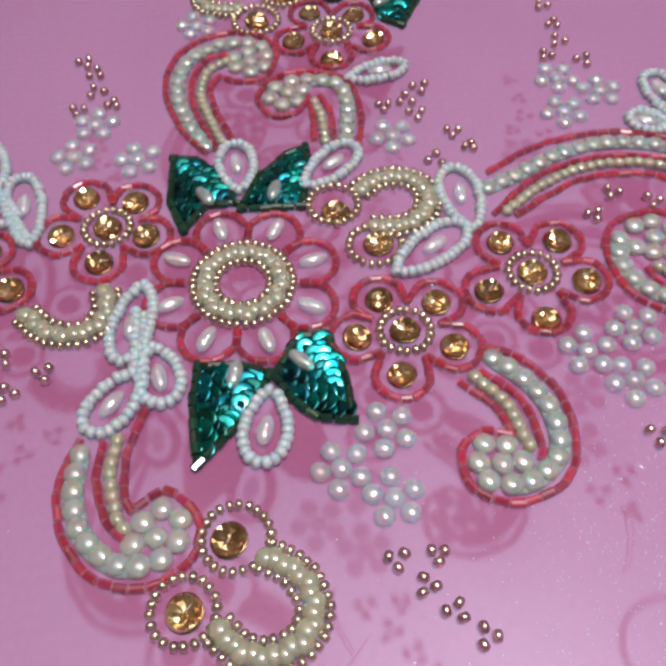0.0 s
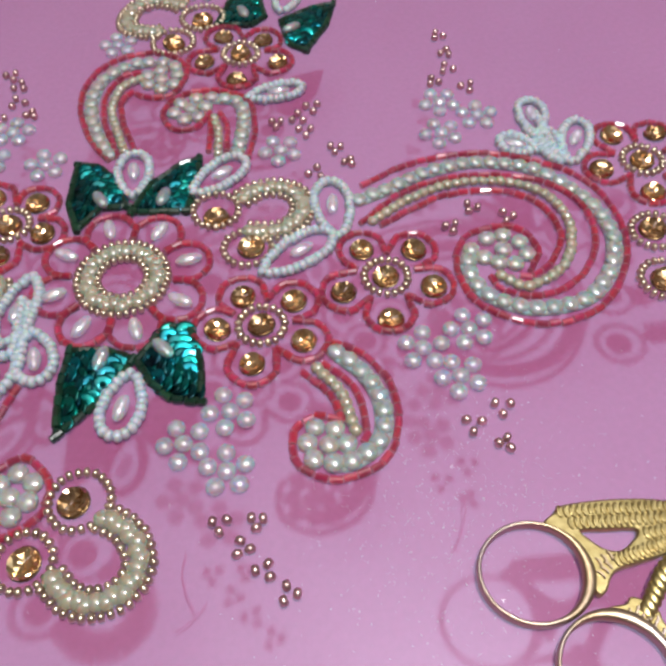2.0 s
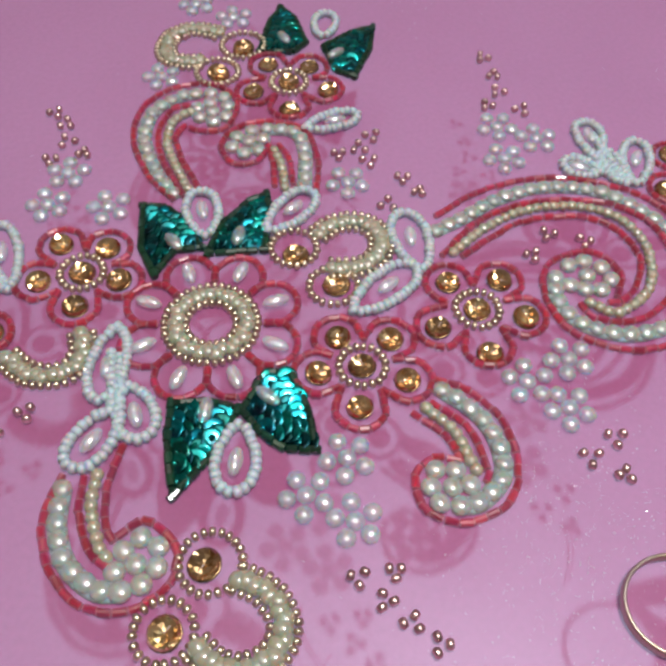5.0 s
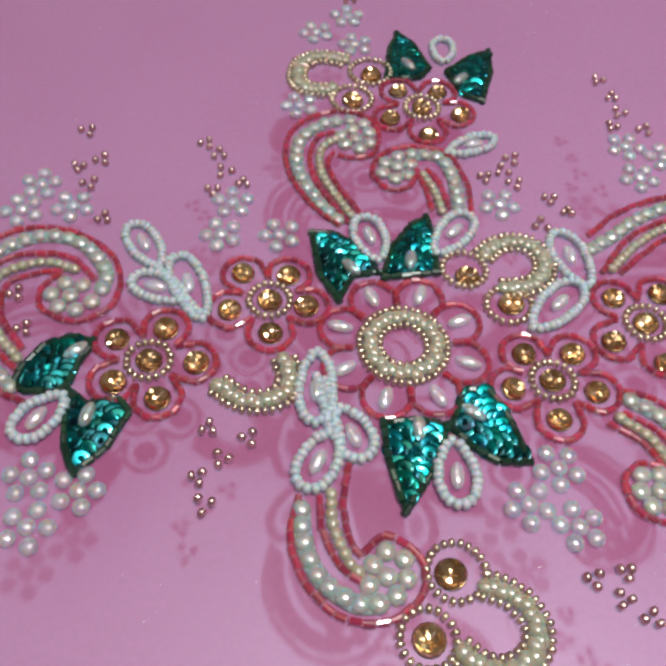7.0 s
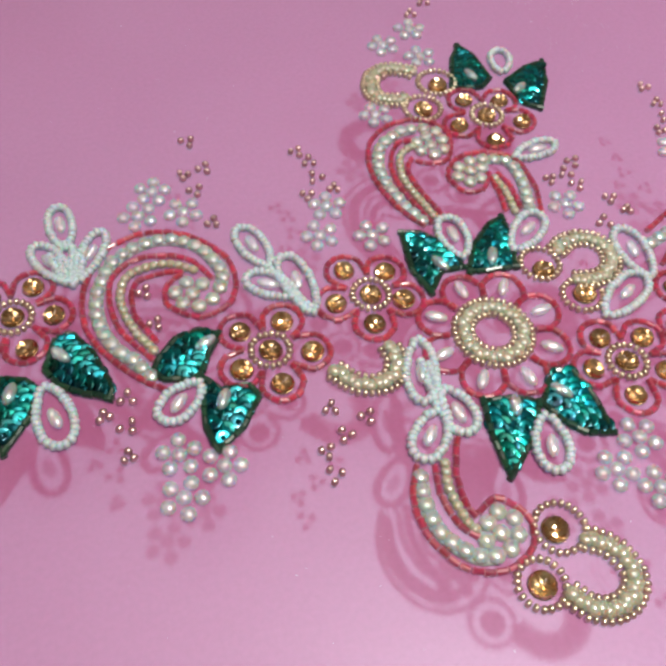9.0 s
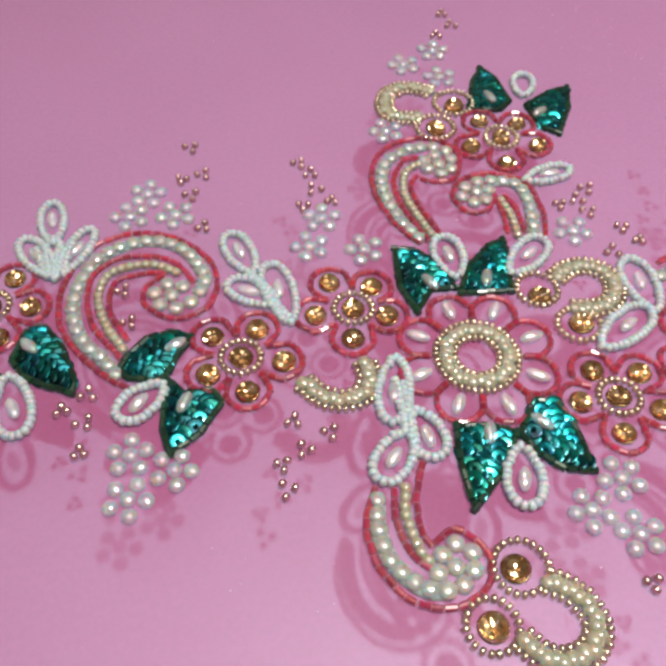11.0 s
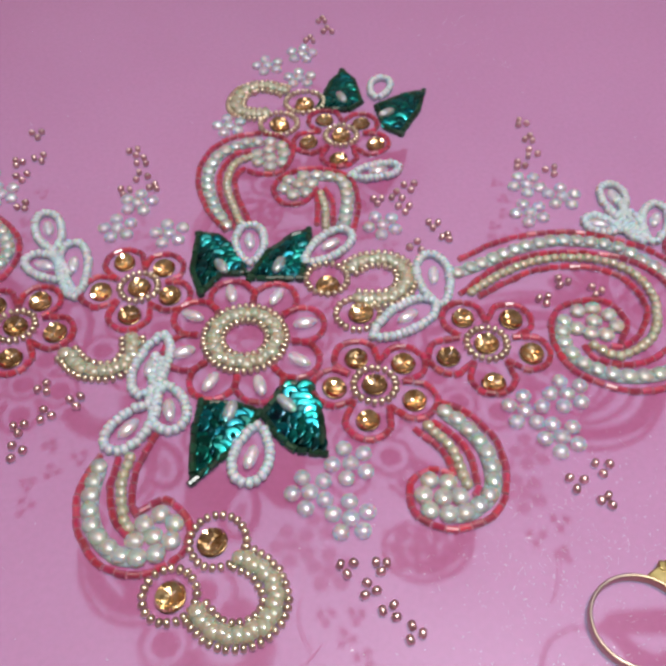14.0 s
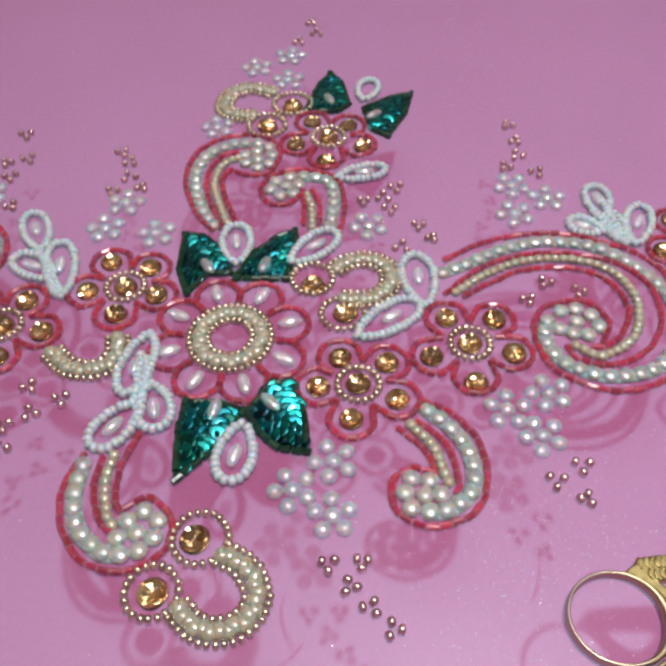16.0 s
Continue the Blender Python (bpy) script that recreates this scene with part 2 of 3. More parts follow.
def curve(points, closed=False, step=14):
    """A smooth line through the points (Catmull-Rom), as a fine polyline."""
    p = [Vector(q) for q in points]
    n = len(p)
    at = (lambda k: p[k % n]) if closed else (lambda k: p[k] if 0 <= k < n else (2 * p[0] - p[1] if k < 0 else 2 * p[-1] - p[-2]))
    out = []
    for k in range(n if closed else n - 1):
        a, b, c, d = at(k - 1), at(k), at(k + 1), at(k + 2)
        for i in range(step):
            t = i / step
            out.append(0.5 * (2 * b + (c - a) * t + (2 * a - 5 * b + 4 * c - d) * t * t + (3 * b - a - 3 * c + d) * t ** 3))
    out.append(p[0].copy() if closed else p[-1].copy())
    return out


def spaced(line, gap, closed=False, ends=True):
    """Even stations along a polyline: place, direction and true gap."""
    acc = [0.0]
    for a, b in zip(line, line[1:]):
        acc.append(acc[-1] + (b - a).length)
    total = acc[-1]
    n = max(2, round(total / gap) + 1) if ends and not closed else max(1, round(total / gap))
    marks = [total * k / n for k in range(n)] if closed else ([total * k / (n - 1) for k in range(n)] if ends else [total * (k + 0.5) / n for k in range(n)])
    out, j = [], 0
    for s in marks:
        while j < len(acc) - 2 and acc[j + 1] < s:
            j += 1
        f = (s - acc[j]) / max(acc[j + 1] - acc[j], 1e-9)
        out.append((line[j].lerp(line[j + 1], f), (line[j + 1] - line[j]).normalized()))
    return out, total / n


rnd = random.Random(7)


def beads(owner, name, me, line, gap, height, closed=False, ends=True, wobble=0.06, roll=True, zigzag=0.0):
    """Round beads strung along a line of the plan."""
    bx, by = owner["base"]
    for k, (p, d) in enumerate(spaced(line, gap, closed, ends)[0]):
        p = p + Vector((-d.y, d.x)) * (zigzag if k % 2 else -zigzag)
        a = math.degrees(math.atan2(d.y, d.x))
        s = rnd.uniform(0.95, 1.05)
        piece(name, me, owner, pose((p.x - bx + rnd.gauss(0, wobble)) * MM, (p.y - by + rnd.gauss(0, wobble)) * MM, height * MM, rnd.uniform(0, 360) if roll else 0, 0, a + rnd.uniform(-7, 7)) @ Matrix.Scale(s, 4))


def bugles(owner, me, line, length=3.3, height=0.55, closed=False):
    """Bugle beads end to end along a line of the plan."""
    bx, by = owner["base"]
    stations, true = spaced(line, length, closed, False)
    for p, d in stations:
        a = math.degrees(math.atan2(d.y, d.x))
        m = pose((p.x - bx + rnd.gauss(0, 0.08)) * MM, (p.y - by + rnd.gauss(0, 0.08)) * MM, (height + rnd.uniform(0, 0.25)) * MM, 0, rnd.uniform(-3, 3), a + rnd.uniform(-3, 3))
        w = rnd.uniform(0.92, 1.08)
        piece("bugle_bead", me, owner, m @ Matrix.Rotation(rnd.uniform(0, 6), 4, "X") @ Matrix.Diagonal((true * rnd.uniform(0.90, 0.98), w, w, 1)))


def at_points(owner, name, me, points, height, turn=None):
    bx, by = owner["base"]
    for k, (x, y) in enumerate(points):
        piece(name, me, owner, pose((x - bx) * MM, (y - by) * MM, height * MM, 0, 0, turn[k] if turn else rnd.uniform(0, 360)))


def stone(owner, x, y, size=1.0):
    bx, by = owner["base"]
    m = pose((x - bx) * MM, (y - by) * MM, 0, rnd.uniform(-10, 10), rnd.uniform(-10, 10), rnd.uniform(0, 360)) @ Matrix.Diagonal((size, size, size * 0.78, 1))
    cup = piece("stone_cup", CUP_ME, owner, m)
    piece("rhinestone", STONE_ME, cup, pose(0, 0, 0.0003))
    piece("stitch", STITCH_ME, cup, pose(0, 0, 0.0011, 0, -8, rnd.uniform(0, 360)))


def circle(x, y, rx, ry=None, n=28, turn=0.0):
    return [Vector((x + rx * math.cos(turn + k * math.tau / n), y + (ry or rx) * math.sin(turn + k * math.tau / n))) for k in range(n)] + [Vector((x + rx * math.cos(turn), y + (ry or rx) * math.sin(turn)))]


def offset(line, d):
    out = []
    for k, p in enumerate(line):
        t = (line[min(k + 1, len(line) - 1)] - line[max(k - 1, 0)]).normalized()
        out.append(p + Vector((-t.y, t.x)) * d)
    return out


# ---- setting ----
def slab(name, x0, x1, y0, y1, z0, z1, mat, label, category):
    bm = bmesh.new()
    bmesh.ops.create_cube(bm, size=1)
    bmesh.ops.transform(bm, matrix=Matrix.Translation(((x0 + x1) / 2, (y0 + y1) / 2, (z0 + z1) / 2)) @ Matrix.Diagonal((x1 - x0, y1 - y0, z1 - z0, 1)), verts=bm.verts)
    return tagged(new(name, mesh_of(name, bm, mat, False)), label, category, kind="structure")


slab("floor", -1.3, 1.3, -1.3, 1.3, -0.86, -0.78, FLOOR, "plain brown tiled room floor", "floor")
slab("ceiling", -1.3, 1.3, -1.3, 1.3, 1.70, 1.78, PAINT, "plain off-white painted ceiling", "ceiling")
slab("wall_north", -1.3, 1.3, 1.3, 1.38, -0.86, 1.78, PAINT, "plain off-white painted wall", "wall")
slab("wall_south", -1.3, 1.3, -1.38, -1.3, -0.86, 1.78, PAINT, "plain off-white painted wall", "wall")
slab("wall_east", 1.3, 1.38, -1.38, 1.38, -0.86, 1.78, PAINT, "plain off-white painted wall", "wall")
slab("wall_west", -1.38, -1.3, -1.38, 1.38, -0.86, 1.78, PAINT, "plain off-white painted wall", "wall")
slab("table_top", -0.45, 0.45, -0.40, 0.46, -0.78, -0.029, CLOTH, "pale cloth-covered work table seen through the pink organza", "table")


def sheer_sheet():
    """The stretched organza, with its edges falling to the table."""
    bm = bmesh.new()
    n, half = 60, 0.34
    bmesh.ops.create_grid(bm, x_segments=n, y_segments=n, size=half)
    for v in bm.verts:
        edge = max(abs(v.co.x), abs(v.co.y))
        v.co.z = BED - 0.0002 + 0.0004 * (noise.noise(v.co * 9) - 0.5) * (edge > 0.25)
        if edge > half - 0.002:
            v.co.z = -0.0288
        v.co.y += 0.03
    me = mesh_of("sheer_fabric", bm, SHEER)
    return tagged(new("sheer_fabric", me), "sheer pink organza fabric stretched above a pink surface", "fabric", kind="structure")


sheer_sheet()


# ---- the large flower ----
def large_flower(x, y):
    own = thing("large_flower", x, y, "large beaded flower with red petals, oval pearls and cream ring", "flower")
    for k in range(8):
        a = radians(14.5 + 45 * k)
        out, side = Vector((math.cos(a), math.sin(a))), Vector((-math.sin(a), math.cos(a)))
        c = Vector((x, y))
        line = [c + out * 11.4 - side * 4.55]
        for i in range(9):
            b = radians(-95 + 190 * i / 8)
            line.append(c + out * (15.2 + 6.2 * math.cos(b)) + side * 6.0 * math.sin(b))
        line.append(c + out * 11.4 + side * 4.55)
        bugles(own, RED_ME, curve(line), 2.45)
        at_points(own, "oval_pearl", RICE_ME, [(x + out.x * 16.4, y + out.y * 16.4)], 1.2, [math.degrees(a) + rnd.uniform(-5, 5)])
    beads(own, "cream_pearl", CREAM_BIG_ME, circle(x, y, 8.35, 8.5, 60), 1.8, 1.1, True, wobble=0.12, roll=False, zigzag=0.28)
    beads(own, "gold_bead", GOLD_ME, circle(x, y, 10.9, 11.2, 80), 1.72, 0.75, True)
    beads(own, "gold_bead", GOLD_ME, circle(x, y, 5.85, 6.0, 60), 1.72, 0.75, True)


large_flower(0.9, 6.8)


# ---- five-petalled flowers ----
def small_flower(x, y, stones, ring=5.3):
    own = thing("small_flower", x, y, "red bugle-bead flower with amber rhinestones and gold bead ring", "flower", "five-petalled bead flowers")
    c = Vector((x, y))
    stones = sorted(stones, key=lambda p: math.atan2(p[1] - y, p[0] - x))
    ways = [(Vector(p) - c).normalized() for p in stones]
    for k, (sx, sy) in enumerate(stones):
        out = ways[k]
        far = min(10.8, (Vector((sx, sy)) - c).length)
        side = Vector((-out.y, out.x))
        before, after = (out + ways[k - 1]).normalized(), (out + ways[(k + 1) % len(ways)]).normalized()
        line = [c + before * 7.2]
        for i in range(7):
            b = radians(-84 + 168 * i / 6)
            line.append(c + out * (far - 0.2 + 5.7 * math.cos(b)) + side * 5.6 * math.sin(b))
        line.append(c + after * 7.2)
        bugles(own, RED_ME, curve(line), 2.4)
        stone(own, sx, sy, rnd.uniform(0.98, 1.06))
    stone(own, x, y, 1.06)
    beads(own, "gold_bead", GOLD_ME, circle(x, y, ring, ring, 40), 1.75, 0.75, True)


small_flower(-60.7, 14.6, [(-67.7, 22.4), (-55.7, 23.3), (-49.6, 11.8), (-59.7, 3.5), (-69.5, 10.2)])
small_flower(-29.0, 27.1, [(-34.3, 37.2), (-22.7, 34.2), (-20.1, 23.4), (-30.6, 17.0), (-39.5, 26.1)])
small_flower(33.7, -10.3, [(29.6, -1.5), (41.5, -3.9), (43.1, -15.4), (31.3, -20.8), (23.5, -10.5)])
small_flower(63.8, 1.4, [(58.9, 10.5), (71.5, 9.3), (74.7, -2.5), (63.4, -11.4), (53.3, -2.4)])
small_flower(30.7, 92.9, [(25.5, 101.8), (37.7, 99.0), (41.7, 87.5), (29.2, 80.2), (19.8, 89.8)])
small_flower(136.7, 35.2, [(131.4, 45.7), (143.5, 45.2), (147.5, 32.6), (135.9, 23.0), (125.0, 32.8)])
small_flower(-127.5, 40.5, [(-121.6, 50.0), (-116.4, 39.0), (-124.0, 29.0), (-136.0, 32.5), (-133.5, 48.5)])


# ---- scrolls ----
def padding(spots, x, y):
    """A low padded bed that the pearls of a scroll sit in."""
    bm = bmesh.new()
    for p in spots:
        bmesh.ops.create_uvsphere(bm, u_segments=12, v_segments=6, radius=MM, matrix=Matrix.Translation(((p.x - x) * MM, (p.y - y) * MM, 0.1 * MM)) @ Matrix.Diagonal((2.1, 2.1, 0.75, 1)))
    return bm


def scroll(pearls, bulb, cream, reds, label):
    x, y = pearls[len(pearls) // 2]
    own = thing("scroll", x, y, label, "scroll", "pearl scrolls")
    beads(own, "pearl", SCROLL_PEARL_ME, curve(pearls), 3.8, 0.8, wobble=0.1, roll=False)
    at_points(own, "pearl", SCROLL_PEARL_ME, bulb, 0.8)
    part("padding", padding([p for p, d in spaced(curve(pearls), 1.1)[0]] + [Vector(p) for p in bulb], x, y), PADDING, own, "pale padding under the pearls")
    beads(own, "cream_pearl", CREAM_ME, curve(cream), 2.35, 0.75, roll=False)
    for line in reds:
        bugles(own, RED_ME, curve(line), 2.9)


SCROLL = "beaded scroll of white and cream pearls outlined in red bugles"
scroll([(60.1, 27.8), (68.4, 31.3), (77.6, 35.9), (89.6, 38.8), (99.9, 37.6), (107.4, 34.6), (114.0, 28.2), (119.3, 20.1), (121.4, 10.2), (118.7, 0.4), (112.0, -7.9), (104.1, -10.9), (95.0, -10.7), (86.8, -5.8), (83.9, 1.4), (85.5, 8.0)],
       [(90.0, 11.3), (94.2, 12.0), (97.9, 9.4), (98.9, 5.3), (95.4, 2.6), (91.6, 3.4), (88.3, 5.2), (93.4, 7.4)],
       [(62.7, 19.8), (72.9, 26.6), (84.9, 31.0), (98.5, 30.5), (108.1, 24.8), (111.6, 13.6), (107.0, 1.1), (96.8, -4.7), (91.3, -0.9)],
       [[(60.9, 32.5), (75.8, 39.9), (93.7, 42.0), (110.2, 36.6), (121.0, 26.7), (124.5, 10.9), (119.9, -3.5), (110.0, -13.7), (96.4, -15.7), (84.7, -8.9), (81.0, 2.8), (85.3, 12.3), (96.9, 14.6), (101.8, 7.0), (98.2, -0.4)],
        [(59.3, 18.9), (71.5, 29.1), (87.6, 33.7), (104.4, 31.3), (115.1, 23.3), (117.0, 10.2), (110.9, -2.0), (100.4, -7.6), (91.1, -5.4), (88.7, -0.6)],
        [(64.2, 18.1), (73.6, 23.3), (84.3, 27.5), (97.8, 26.9), (105.7, 21.8), (108.6, 11.7), (105.0, 3.3), (99.7, -1.2), (95.5, -1.4)]],
       "large spiral scroll of white and cream pearls outlined in red bugles")
scroll([(3.2, 91.5), (-2.0, 90.7), (-9.0, 85.8), (-12.2, 77.3), (-12.0, 68.7), (-9.6, 59.6), (-5.7, 51.2)],
       [(7.3, 91.0), (11.0, 88.6), (6.9, 86.9), (3.0, 85.0), (7.2, 82.6), (11.7, 84.5), (10.9, 80.0), (3.3, 80.8), (7.1, 78.2)],
       [(0.9, 83.4), (-4.2, 79.6), (-6.3, 70.8), (-4.6, 61.7), (-1.8, 52.3)],
       [[(-5.7, 48.6), (-12.3, 59.7), (-15.6, 74.3), (-12.2, 87.7), (-3.1, 94.9), (8.7, 94.6), (14.6, 86.0), (10.7, 75.4), (4.2, 74.6), (0.0, 76.8)],
        [(1.0, 86.2), (-4.3, 84.7), (-8.6, 75.7), (-7.9, 64.9), (-4.5, 54.1), (-2.9, 49.4)],
        [(-0.8, 78.0), (-3.7, 73.0), (-2.8, 64.0), (0.9, 52.2)]], SCROLL)
scroll([(22.0, 73.0), (29.2, 70.6), (31.1, 62.4), (29.0, 48.6)],
       [(13.1, 70.9), (11.4, 66.9), (16.2, 68.6), (14.4, 63.9), (18.4, 64.7), (20.2, 68.9), (17.6, 72.8)],
       [(22.8, 63.6), (23.9, 56.4), (23.8, 48.8)],
       [[(31.9, 46.4), (34.0, 58.1), (32.6, 70.1), (24.5, 75.6), (14.6, 75.2), (8.4, 68.1), (11.0, 60.4), (17.6, 60.3), (21.9, 66.5)],
        [(24.4, 66.0), (26.3, 59.4), (26.1, 49.6)],
        [(21.4, 64.8), (21.7, 57.6), (21.2, 49.7)]], SCROLL)
scroll([(-32.3, -30.5), (-33.1, -38.5), (-31.0, -46.4), (-25.7, -52.2), (-20.9, -53.4)],
       [(-21.9, -49.3), (-20.1, -45.4), (-16.7, -43.2), (-13.4, -45.6), (-17.8, -48.4), (-13.9, -49.7), (-16.9, -52.6)],
       [(-25.2, -28.2), (-26.3, -35.6), (-25.1, -42.9), (-23.6, -46.2)],
       [[(-32.1, -26.9), (-35.8, -36.1), (-34.4, -46.5), (-28.4, -54.7), (-19.6, -57.2), (-12.3, -53.9), (-9.9, -46.9), (-15.5, -40.0), (-21.6, -42.6)],
        [(-27.6, -27.9), (-28.8, -36.2), (-26.7, -44.3), (-23.2, -48.6)],
        [(-19.6, -22.0), (-23.1, -30.8), (-23.5, -39.4), (-21.9, -43.4)]], SCROLL)
scroll([(50.0, -19.1), (55.8, -25.6), (58.6, -33.0), (57.7, -41.3), (51.9, -46.2), (47.2, -46.6)],
       [(44.0, -37.9), (42.2, -41.6), (43.2, -45.4), (46.6, -42.4), (48.2, -38.7), (50.4, -42.4)],
       [(45.4, -23.3), (50.0, -29.7), (52.4, -39.3)],
       [[(48.9, -16.2), (56.2, -20.6), (61.2, -29.3), (61.5, -39.1), (57.2, -47.3), (47.6, -50.4), (39.9, -46.2), (39.8, -38.5), (44.6, -35.3), (49.6, -36.7)],
        [(46.8, -21.7), (53.1, -29.2), (54.7, -39.1), (53.6, -42.5)],
        [(42.1, -23.8), (47.8, -30.4), (49.8, -37.5)]], SCROLL)
scroll([(-93.0, 13.6), (-96.9, 19.1), (-102.3, 26.2), (-105.0, 36.0), (-104.0, 45.3), (-98.3, 55.2), (-86.3, 60.2), (-75.2, 56.2), (-69.2, 45.3), (-70.4, 38.8)],
       [(-73.1, 35.2), (-77.2, 33.4), (-81.5, 35.3), (-83.0, 39.6), (-79.4, 42.5), (-75.1, 41.0), (-78.3, 38.2)],
       [(-91.4, 21.3), (-96.0, 30.0), (-98.3, 40.1), (-95.0, 48.6), (-84.7, 50.6), (-77.0, 46.7)],
       [[(-89.8, 8.2), (-98.8, 16.2), (-107.7, 30.2), (-108.2, 45.4), (-101.1, 58.6), (-89.0, 63.6), (-76.1, 59.7), (-66.3, 47.8), (-67.4, 34.5), (-76.8, 29.4), (-85.4, 35.4), (-84.8, 42.5), (-80.3, 45.6)],
        [(-91.8, 18.0), (-100.0, 31.9), (-100.6, 46.5), (-92.1, 54.1), (-78.4, 51.5), (-71.8, 42.2)],
        [(-90.0, 23.6), (-95.0, 35.1), (-93.5, 45.1), (-84.7, 47.3), (-79.5, 46.2)]], SCROLL)


# ---- cream hoops edged in gold beads, with stone rings ----
def hoop(points, rings, label):
    x, y = points[len(points) // 2]
    own = thing("hoop", x, y, label, "hoop", "cream pearl hoops")
    line = curve(points)
    beads(own, "cream_pearl", CREAM_BIG_ME, line, 1.8, 1.1, wobble=0.12, roll=False, zigzag=0.28)
    for d in (2.6, -2.6):
        beads(own, "gold_bead", GOLD_ME, offset(line, d), 1.8, 0.75)
    for rx, ry, ra, rb, sx, sy in rings:
        beads(own, "gold_bead", GOLD_ME, circle(rx, ry, ra, rb, 60), 1.8, 0.75, True)
        stone(own, sx, sy, 1.12)


HOOP = "cream pearl hoop edged with gold beads, beside two ringed amber stones"
hoop([(1.4, -54.4), (5.7, -57.1), (8.6, -61.6), (8.6, -66.2), (5.8, -69.7), (1.1, -71.3), (-3.9, -69.8), (-7.3, -66.0)], [(-3.6, -50.4, 6.2, 6.2, -4.8, -50.6), (-13.1, -62.1, 5.7, 5.9, -12.9, -62.3)], HOOP)
hoop([(30.1, 30.8), (34.0, 33.4), (39.1, 34.0), (43.7, 31.5), (45.5, 27.0), (44.0, 22.0), (40.4, 19.0), (35.8, 18.5), (31.6, 18.9)], [(23.3, 27.2, 5.8, 5.9, 23.4, 24.6), (31.1, 13.6, 6.0, 5.6, 31.9, 13.9)], HOOP)
hoop([(12.2, 119.6), (9.8, 121.4), (3.7, 123.3), (-2.1, 120.6), (-4.7, 114.6), (-3.7, 109.1), (1.2, 106.5), (5.3, 106.4)], [(19.0, 112.8, 6.6, 6.4, 19.0, 111.2), (10.0, 100.6, 6.3, 6.2, 10.2, 100.2)], HOOP)
hoop([(-45.2, 4.2), (-41.3, -0.2), (-36.7, -2.2), (-31.6, -1.6), (-28.5, 2.6), (-28.7, 8.2)], [], "U-shaped cream pearl hoop edged with gold beads")
hoop([(138.5, 8.5), (143.0, 11.2), (148.5, 10.5), (151.5, 5.8), (150.0, 0.8), (145.2, -2.6), (138.5, -3.2)], [(132.0, 9.8, 5.9, 5.6, 131.8, 10.6), (130.0, -5.6, 6.2, 5.8, 129.6, -5.6)], HOOP)


# ---- sequin leaves ----
def inside(p, poly):
    hit = False
    for a, b in zip(poly, poly[1:] + poly[:1]):
        if (a[1] > p[1]) != (b[1] > p[1]) and p[0] < (b[0] - a[0]) * (p[1] - a[1]) / (b[1] - a[1]) + a[0]:
            hit = not hit
    return hit


def clear_of(p, poly):
    best = 1e9
    for a, b in zip(poly, poly[1:] + poly[:1]):
        a, b, q = Vector(a), Vector(b), Vector(p)
        t = max(0, min(1, (q - a).dot(b - a) / (b - a).length_squared))
        best = min(best, (q - a - (b - a) * t).length)
    return best


def leaf(outline, pearl, turn, label="dark green sequin leaf outlined with green bugle beads"):
    x, y = (sum(v) / len(outline) for v in zip(*outline))
    own = thing("sequin_leaf", x, y, label, "leaf", "green sequin leaves")
    ring = [Vector(v) for v in outline]
    count = len(ring)
    for k in range(count):
        before, a, b, after = ring[k - 1], ring[k], ring[(k + 1) % count], ring[(k + 2) % count]
        way = (b - a).normalized()
        # at a sharp corner the last bead runs past the tip
        head = 1.3 if way.dot((a - before).normalized()) < 0.3 else 0.0
        tail = 0.9 if way.dot((after - b).normalized()) < 0.3 else 0.0
        bugles(own, GREEN_ME, [a - way * head, b + way * tail], 2.8)
    x0, x1, y0, y1 = min(v[0] for v in outline), max(v[0] for v in outline), min(v[1] for v in outline), max(v[1] for v in outline)
    gx = 2.5
    t = radians(turn)
    r = max(x1 - x0, y1 - y0)
    n = int(r / 1.3) + 2
    for j in range(-n, n + 1):
        for i in range(-n, n + 1):
            u, v = (i + 0.5 * (j % 2)) * gx, j * 1.3
            p = (x + u * math.cos(t) - v * math.sin(t), y + u * math.sin(t) + v * math.cos(t))
            if not inside(p, outline) or clear_of(p, outline) < 1.05:
                continue
            if pearl and (Vector(p) - Vector(pearl)).length < 1.9:
                continue
            tilt, lean = (16, 3) if u > 0.0 else (2, -20)
            piece("sequin", SEQUIN_ME, own, pose((p[0] - x) * MM, (p[1] - y) * MM, (0.7 + 0.14 * ((i + 2 * j) % 4)) * MM, tilt + rnd.gauss(0, 4.0), lean + rnd.gauss(0, 4.0), rnd.uniform(-20, 20)) @ Matrix.Scale(rnd.uniform(0.92, 1.08), 4))
    if pearl:
        at_points(own, "oval_pearl", RICE_ME, [pearl], 1.9, [turn + 90])


leaf([(-9.4, -13.6), (-10.8, -22.7), (-10.1, -35.3), (-0.3, -26.0), (4.9, -17.1), (-1.4, -14.1)], (-2.0, -17.0), -15)
leaf([(5.7, -17.8), (11.8, -8.5), (17.3, -9.7), (19.9, -19.0), (20.1, -29.6), (13.9, -28.4), (9.3, -24.1)], (11.6, -15.5), 40)
leaf([(-13.6, 47.7), (-7.5, 46.1), (-2.9, 40.2), (0.3, 30.8), (-6.3, 31.0), (-11.9, 23.8), (-14.7, 33.4)], (-6.3, 32.8), 30)
leaf([(18.6, 47.2), (18.5, 39.2), (15.7, 27.5), (1.7, 28.7), (5.9, 37.7), (13.3, 45.0)], (9.9, 32.4), -20)
leaf([(-92.3, 14.9), (-89.4, 19.2), (-84.7, 24.2), (-77.9, 25.2), (-73.5, 22.7), (-77.4, 16.8), (-79.6, 11.6), (-82.6, 9.9), (-90.3, 11.7)], (-77.4, 20.0), -60)
